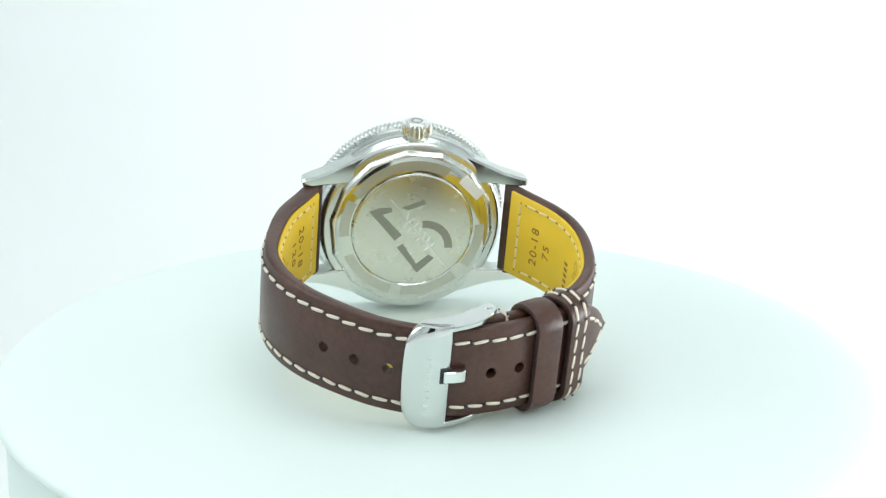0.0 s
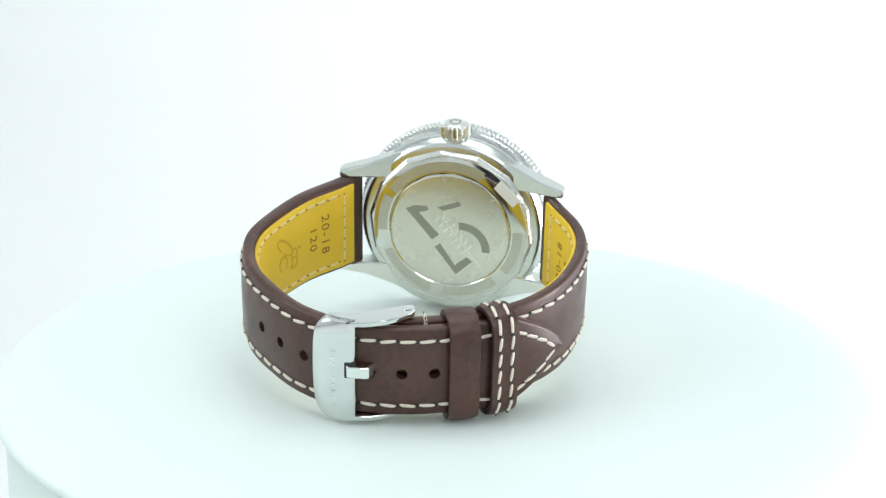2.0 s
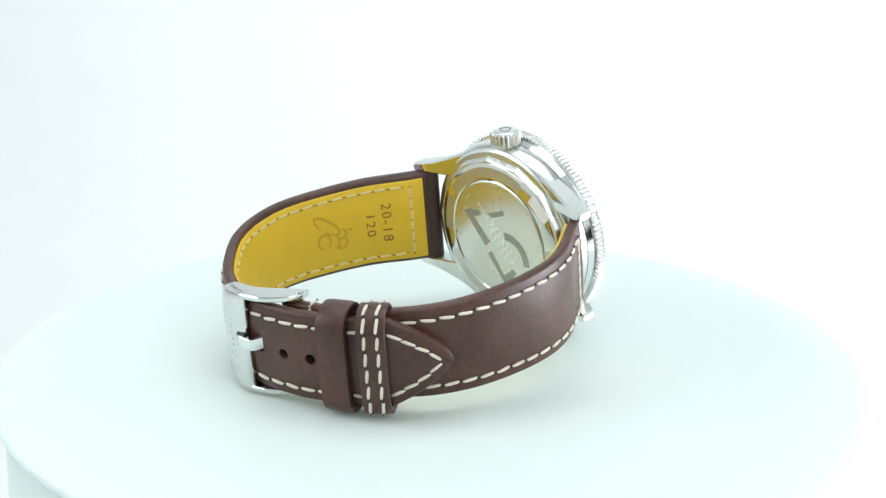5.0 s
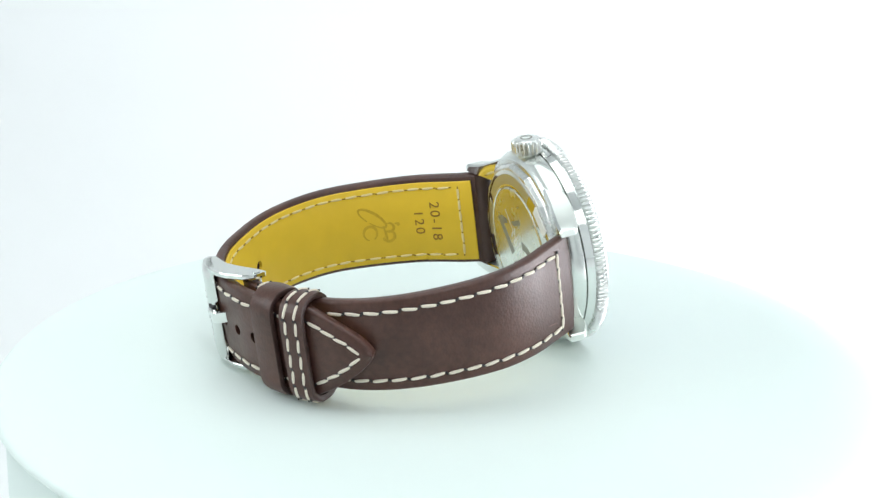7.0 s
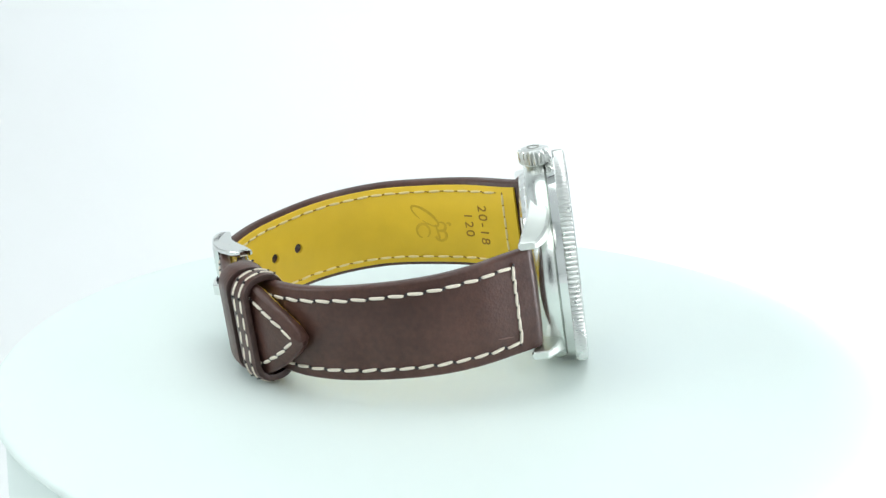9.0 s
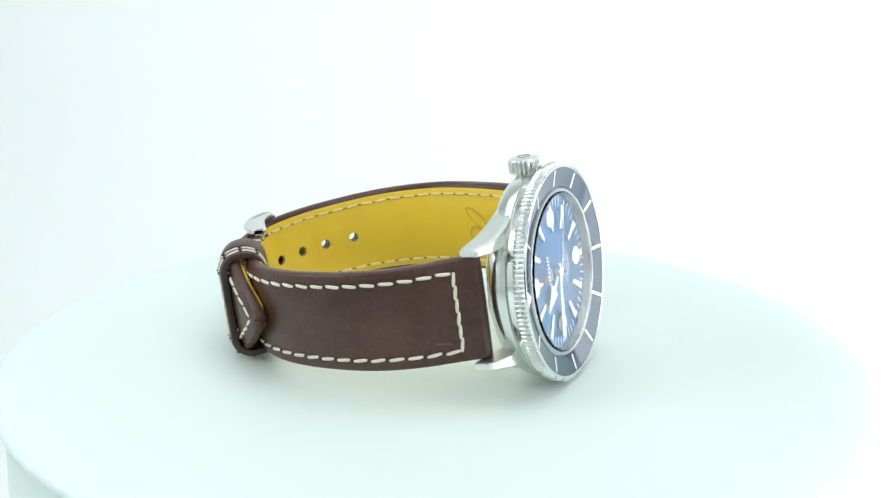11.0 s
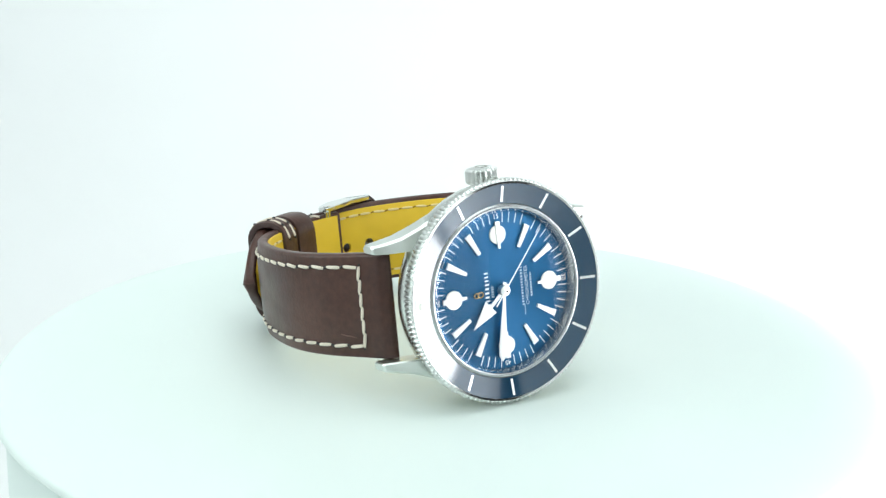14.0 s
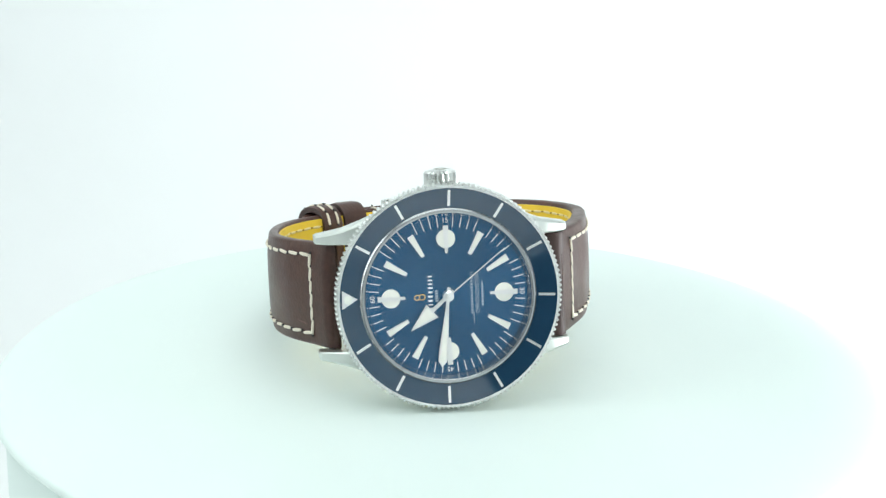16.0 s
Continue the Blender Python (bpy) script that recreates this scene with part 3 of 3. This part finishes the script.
def stitch_at(path, s, z, depth, lean, owner, mesh, along=0.0):
    """along: how far the stitch runs across the strap instead of along it, in degrees."""
    p, t, n = at_arc(path, s)
    z += shift(path, s)
    t3, n3 = Vector((t.x, t.y, 0)), Vector((n.x, n.y, 0))
    if mesh is STITCH_IN:
        n3 = -n3
    a = radians(along + lean + stitch_rng.uniform(-3, 3))
    xa = t3 * math.cos(a) + Vector((0, 0, 1)) * math.sin(a)
    ya = n3.cross(xa)
    m = frame3((p.x + n.x * depth, p.y + n.y * depth, z), xa, ya)
    ob = new("stitch", mesh)
    ob.parent = owner
    ob.matrix_basis = WATCH @ Matrix.Translation(Vector(m.translation) * MM) @ m.to_3x3().to_4x4()


def rows_of_stitches(path, half, thick, owner, s0, s1, inset=2.35, pitch=3.55):
    def row(s):
        """Half the distance between the two rows; it follows the edge into the pointed tip."""
        if half is half_long and s > LONG_END - 13:
            return half(s + 1.2) - 2.0
        return half(s) - inset

    for side in (1, -1):
        s = s0 + 0.5 * pitch
        while s < s1:
            z = side * row(s)
            slope = math.atan2(side * (row(s + 0.4) - row(s - 0.4)), 0.8)
            if abs(z) < 0.7 or (half is half_long and s > LONG_END - 3.1):
                break
            stitch_at(path, s, z, -0.12, 5 * side + math.degrees(slope), owner, STITCH)
            if s < s1 - 6:
                stitch_at(path, s + 1.2, z * 1.02, -thick(s + 1.2), 0, owner, STITCH_IN)
            near_tip = half is half_long and s > LONG_END - 13
            s += max(1.0, pitch * (0.78 if near_tip else 1.0) * math.cos(slope))
    z = half(s0) - inset
    k = 6
    for i in range(k):
        stitch_at(path, s0, -z + (i + 0.5) * 2 * z / k, -0.05, 6, owner, STITCH, 90)
        stitch_at(path, s0, -z + (i + 0.5) * 2 * z / k, -thick(s0), 0, owner, STITCH_IN, 90)


rows_of_stitches(LONG, half_long, thick_long, long_strap, 5.6, LONG_END - 1.5)
rows_of_stitches(SHORT, half_short, lambda s: 3.1, short_strap, 5.6, SHORT_END - 8)


def lining_place(path, s, z, up_sign, x, y, h):
    """A point x along, y up and h off a mark stamped on the lining, bent with the strap."""
    p, t, n = at_arc(path, s - y)
    d = (thick_long(s - y) if path is LONG else 3.1) + h
    return Vector((p.x - n.x * d, p.y - n.y * d, z + shift(path, s - y) + up_sign * x))


def stamped(text, size, path, s, z, up_sign, owner):
    cu = bpy.data.curves.new("text", "FONT")
    cu.body, cu.size, cu.extrude, cu.space_character = text, size, 0.05, 1.22
    cu.align_x, cu.align_y = "CENTER", "CENTER"
    tmp = new("text", cu)
    me = bpy.data.meshes.new_from_object(tmp.evaluated_get(bpy.context.evaluated_depsgraph_get()))
    bpy.data.objects.remove(tmp)
    for v in me.vertices:
        v.co = W @ lining_place(path, s, z, up_sign, v.co.x, v.co.y, 0.02 + v.co.z)
    me.materials.clear()
    me.materials.append(INK_AND_HOLE)
    return child("stamped_numbers", new("stamped_numbers", me), owner)


stamped("20-18", 3.25, LONG, 11.2, 0.15, -1, long_lining)
stamped("120", 3.25, LONG, 15.2, 0.0, -1, long_lining)
stamped("20-18", 3.1, SHORT, 10.6, -0.5, 1, short_lining)
stamped("75", 3.1, SHORT, 14.6, -0.5, 1, short_lining)


def lining_mark(path, s, up_sign, owner):
    """A stamped emblem of two open loops and a stem, as plain shapes."""
    bm = bmesh.new()
    for cx, cy, rx, ry, a0, a1, lean in ((-1.5, -0.9, 1.2, 3.6, 0, 350, -38), (1.9, -1.7, 1.6, 1.5, 30, 345, 0), (1.0, 2.6, 1.0, 1.1, -60, 190, 10), (3.0, 2.3, 1.2, 1.4, -90, 200, 10), (1.9, 1.3, 2.2, 0.35, -60, 130, 12), (0.5, 4.2, 0.3, 0.7, 30, 200, 0)):
        rows = []
        ca, sa = math.cos(radians(lean)), math.sin(radians(lean))
        for i in range(25):
            a = radians(a0 + (a1 - a0) * i / 24)
            w = 0.12 + 0.22 * math.sin(math.pi * i / 24)
            flat = [((rx + d) * math.cos(a), (ry + d) * math.sin(a), h) for d, h in ((-w, 0), (w, 0), (w, 0.03), (-w, 0.03))]
            rows.append([bm.verts.new((cx + u * ca - v * sa, cy + u * sa + v * ca, h)) for u, v, h in flat])
        for a, b in zip(rows, rows[1:]):
            for i in range(4):
                j = (i + 1) % 4
                bm.faces.new((a[i], a[j], b[j], b[i]))
    for v in bm.verts:
        v.co = lining_place(path, s, 0.4, up_sign, v.co.x, v.co.y, v.co.z)
    part("stamped_emblem", bm, STAMP_FAINT, owner, "faint stamped emblem", smooth=False)


lining_mark(LONG, 25.0, -1, long_lining)
lining_mark(SHORT, 34.0, 1, short_lining)
for i in range(6):
    bar = box_mm(-0.35, 0.35, -0.9, 0.9, -0.02, 0.04)
    for v in bar.verts:
        v.co = lining_place(SHORT, 24.0, -5.5 + i * 1.3, 1, v.co.x, v.co.y, v.co.z)
    part("stamped_bar", bar, INK_AND_HOLE, short_lining, smooth=False)


def keeper(s, wide, name, label, stitched):
    """A leather loop round both straps at arc s of the outer one."""
    p, t, n = at_arc(LONG, s)
    d0, d1, hz, cr = 1.3, -7.1, 10.3, 3.7
    loop = []
    for cd, cz, a0 in ((d0 - cr, hz - cr, 0), (d1 + cr, hz - cr, 90), (d1 + cr, -hz + cr, 180), (d0 - cr, -hz + cr, 270)):
        for i in range(9):
            a = radians(a0 + 90 * i / 8)
            loop.append((cd + cr * math.cos(a), cz + cr * math.sin(a), math.cos(a), math.sin(a)))
    bm = bmesh.new()
    grid = []
    for d, z, kd, kz in loop:
        row = []
        for w, o in ((-0.5, -0.1), (-0.47, 0.28), (-0.3, 0.45), (0.3, 0.45), (0.47, 0.28), (0.5, -0.1), (0.45, -0.9), (-0.45, -0.9)):
            dd, zz = d + o * kd, z + o * kz
            row.append(bm.verts.new((p.x + n.x * dd + t.x * w * wide, p.y + n.y * dd + t.y * w * wide, zz)))
        grid.append(row)
    m = len(grid)
    for i in range(m):
        a, b = grid[i], grid[(i + 1) % m]
        for j in range(8):
            k = (j + 1) % 8
            bm.faces.new((a[j], a[k], b[k], b[j])).material_index = 1 if j in (0, 4, 5, 6, 7) else 0
    ob = part(name, bm, LEATHER, watch, label, edge=50)
    ob.data.materials.append(LEATHER_EDGE)
    if stitched:
        pts = [Vector((q[0] + 0.36 * q[2], q[1] + 0.36 * q[3])) for q in loop]
        pts = pts[27:] + pts[:18]
        run = [0.0]
        for a, b in zip(pts, pts[1:]):
            run.append(run[-1] + (b - a).length)
        for dx in (-1.2, 1.2):
            m = int(run[-1] / 3.1)
            for i in range(m):
                want = (i + 0.5) * run[-1] / m
                k = next(j for j in range(1, len(run)) if run[j] >= want)
                q = pts[k - 1].lerp(pts[k], (want - run[k - 1]) / (run[k] - run[k - 1]))
                g = (pts[k] - pts[k - 1]).normalized()
                n3, t3 = Vector((n.x, n.y, 0)), Vector((t.x, t.y, 0))
                xa = n3 * g.x + Vector((0, 0, g.y)) + t3 * 0.12
                za = n3 * g.y - Vector((0, 0, g.x))
                at3 = Vector((p.x, p.y, 0)) + n3 * q.x + t3 * dx + Vector((0, 0, q.y))
                f3 = frame3(at3, xa, za.cross(xa))
                st = new("stitch", STITCH)
                st.parent = ob
                st.matrix_basis = WATCH @ Matrix.Translation(at3 * MM) @ f3.to_3x3().to_4x4()
    return ob


keeper(102.6, 5.8, "keeper", "plain brown leather keeper loop", False)
keeper(110.0, 5.4, "keeper", "brown leather keeper loop with two stitched rows", True)

# ---- buckle ----
def buckle():
    mid, tall, s_hi = 0.4, 10.15, 83.4
    n = 28
    bm = bmesh.new()
    grid = []
    for i in range(n + 1):
        f = -math.cos(math.pi * i / n)
        z = mid + tall * f
        drop = 0.5 * abs(f) ** 8
        s_lo = 75.0 + 0.7 * f * f + 1.9 * abs(f) ** 7
        row = []
        for k, d in ((0.0, 0.55), (0.02, 1.0), (0.07, 1.35), (0.22, 1.68), (0.45, 1.78), (0.70, 1.62), (0.90, 1.30), (0.97, 1.08), (1.0, 0.75), (1.0, 0.12), (0.5, 0.12), (0.0, 0.12)):
            p, t, nn = at_arc(LONG, s_lo + (s_hi - s_lo) * k)
            dd = d + 0.1 - drop
            row.append(bm.verts.new((p.x + nn.x * dd, p.y + nn.y * dd, z)))
        grid.append(row)
    m = len(grid[0])
    for a, b in zip(grid, grid[1:]):
        for j in range(m):
            k = (j + 1) % m
            bm.faces.new((a[j], a[k], b[k], b[j]))
    bm.faces.new(grid[0])
    bm.faces.new(grid[-1])
    ob = part("buckle", bm, BUCKLE_STEEL, watch, "curved polished steel pin buckle", edge=40)
    p, t, nn = at_arc(LONG, 92.4)
    bar = bmesh.new()
    bmesh.ops.create_cone(bar, cap_ends=True, segments=20, radius1=0.8, radius2=0.8, depth=20.6, matrix=Matrix.Translation((p.x - nn.x * 5.4, p.y - nn.y * 5.4, mid)))
    part("buckle_bar", bar, BUCKLE_STEEL, ob)
    for sgn in (1, -1):
        secs = []
        for s, d0, d1 in ((77.7, 0.2, -1.2), (79.0, 0.75, -1.9), (81.5, 1.1, -2.6), (83.4, 1.0, -3.1), (86.0, 0.4, -4.2), (88.5, -0.5, -5.3), (91.5, -2.3, -6.5), (93.5, -3.8, -7.0), (94.0, -4.5, -6.6)):
            p, t, nn = at_arc(LONG, s)
            sec = []
            for d, z in ((d0 - 0.12, 9.15), (d0, 9.3), (d0, 9.95), (d0 - 0.2, 10.15), (d1 + 0.2, 10.15), (d1, 9.95), (d1, 9.3), (d1 + 0.12, 9.15)):
                sec.append((p.x + nn.x * d, p.y + nn.y * d, mid + sgn * z))
            secs.append(sec)
        part("buckle_arm", loft(secs), BUCKLE_STEEL, ob, edge=30)
    for i in range(9):
        z = 4.6 - i * 1.35
        f = abs((z - mid) / tall)
        corners = []
        for s, zz in ((79.3, z - 0.16), (79.3, z + 0.16), (80.1, z + 0.16), (80.1, z - 0.16)):
            p, t, nn = at_arc(LONG, s)
            top = 1.84 - 0.5 * f ** 8
            for dd in (top - 0.2, top + 0.02):
                corners.append((p.x + nn.x * dd, p.y + nn.y * dd, zz))
        part("engraved_bar", loft([corners[0::2], corners[1::2]]), SATIN, ob, smooth=False)
    # tongue_slot is no cut: a black solid painted as the notch's shade
    for name, wide, mat, lift, ends in (("tongue_slot", 1.5, BLACK, -0.55, ((81.7, 1.95), (83.5, 1.72))), ("tongue", 1.12, POLISHED, 0.0, ((82.0, 1.7), (82.15, 2.1), (82.6, 2.3), (85.2, 2.2), (85.9, 1.75), (86.4, 0.6), (87.0, -1.2), (89.0, -3.4)))):
        secs = []
        for s, d in ends:
            p, t, nn = at_arc(LONG, s)
            secs.append([(p.x + nn.x * dd, p.y + nn.y * dd, 1.05 + z) for dd, z in ((d + lift * 0.2 - 0.12, -wide), (d + lift * 0.2, -wide + 0.15), (d + lift * 0.2, wide - 0.15), (d + lift * 0.2 - 0.12, wide), (d - 0.9, wide), (d - 0.9, -wide))])
        part(name, loft(secs), mat, ob, "steel buckle tongue" if name == "tongue" else "solid black piece for the shade in the notch under the tongue", edge=30)


buckle()

# cream tacking thread over the fold that holds the buckle bar
p, t, n = at_arc(SHORT, 72.4)
stitch_at(SHORT, 72.4, 7.7, -0.45, 0, short_strap, STITCH, 90)
tack = new("stitch", STITCH)
tack.parent = short_strap
edge_at = Vector((p.x - n.x * 1.6, p.y - n.y * 1.6, half_short(72.4) + 0.05))
tack.matrix_basis = WATCH @ Matrix.Translation(edge_at * MM) @ frame3((0, 0, 0), (n.x, n.y, 0), Vector((0, 0, 1)).cross(Vector((n.x, n.y, 0))))

# a pale scuff near the stitched end of the short strap
scuff = []
for s, z, w in ((7.4, -5.9, 0.03), (8.3, -5.6, 0.10), (9.4, -5.5, 0.12), (10.6, -5.2, 0.04)):
    p, t, n = at_arc(SHORT, s)
    scuff.append([(p.x + n.x * d, p.y + n.y * d, z + k) for d, k in ((-0.2, -w), (0.03, -w), (0.03, w), (-0.2, w))])
part("scuff", loft(scuff), SCUFF, short_strap, "pale scuff mark", smooth=False)


def motions():
    """The platter and the watch turn together at a steady pace; the second hand runs."""
    for thing, x, first in ((turntable, 0.003, 0.0), (watch, 0.0, 10.84)):
        walk(thing, [(t, pose(x, 0, 0, 0, 0, first + DEG_PER_S * t)) for t in range(0, 17, 2)])
    hub_at = WATCH @ Matrix.Translation((0, (HY + 0.72 + LIFT.translation.y) * MM, 0))
    walk(second_hand, [(t, hub_at @ pose(0, 0, 0, 0, -(142 + 6 * (t - 16)), 0)) for t in range(0, 17, 2)])


motions()
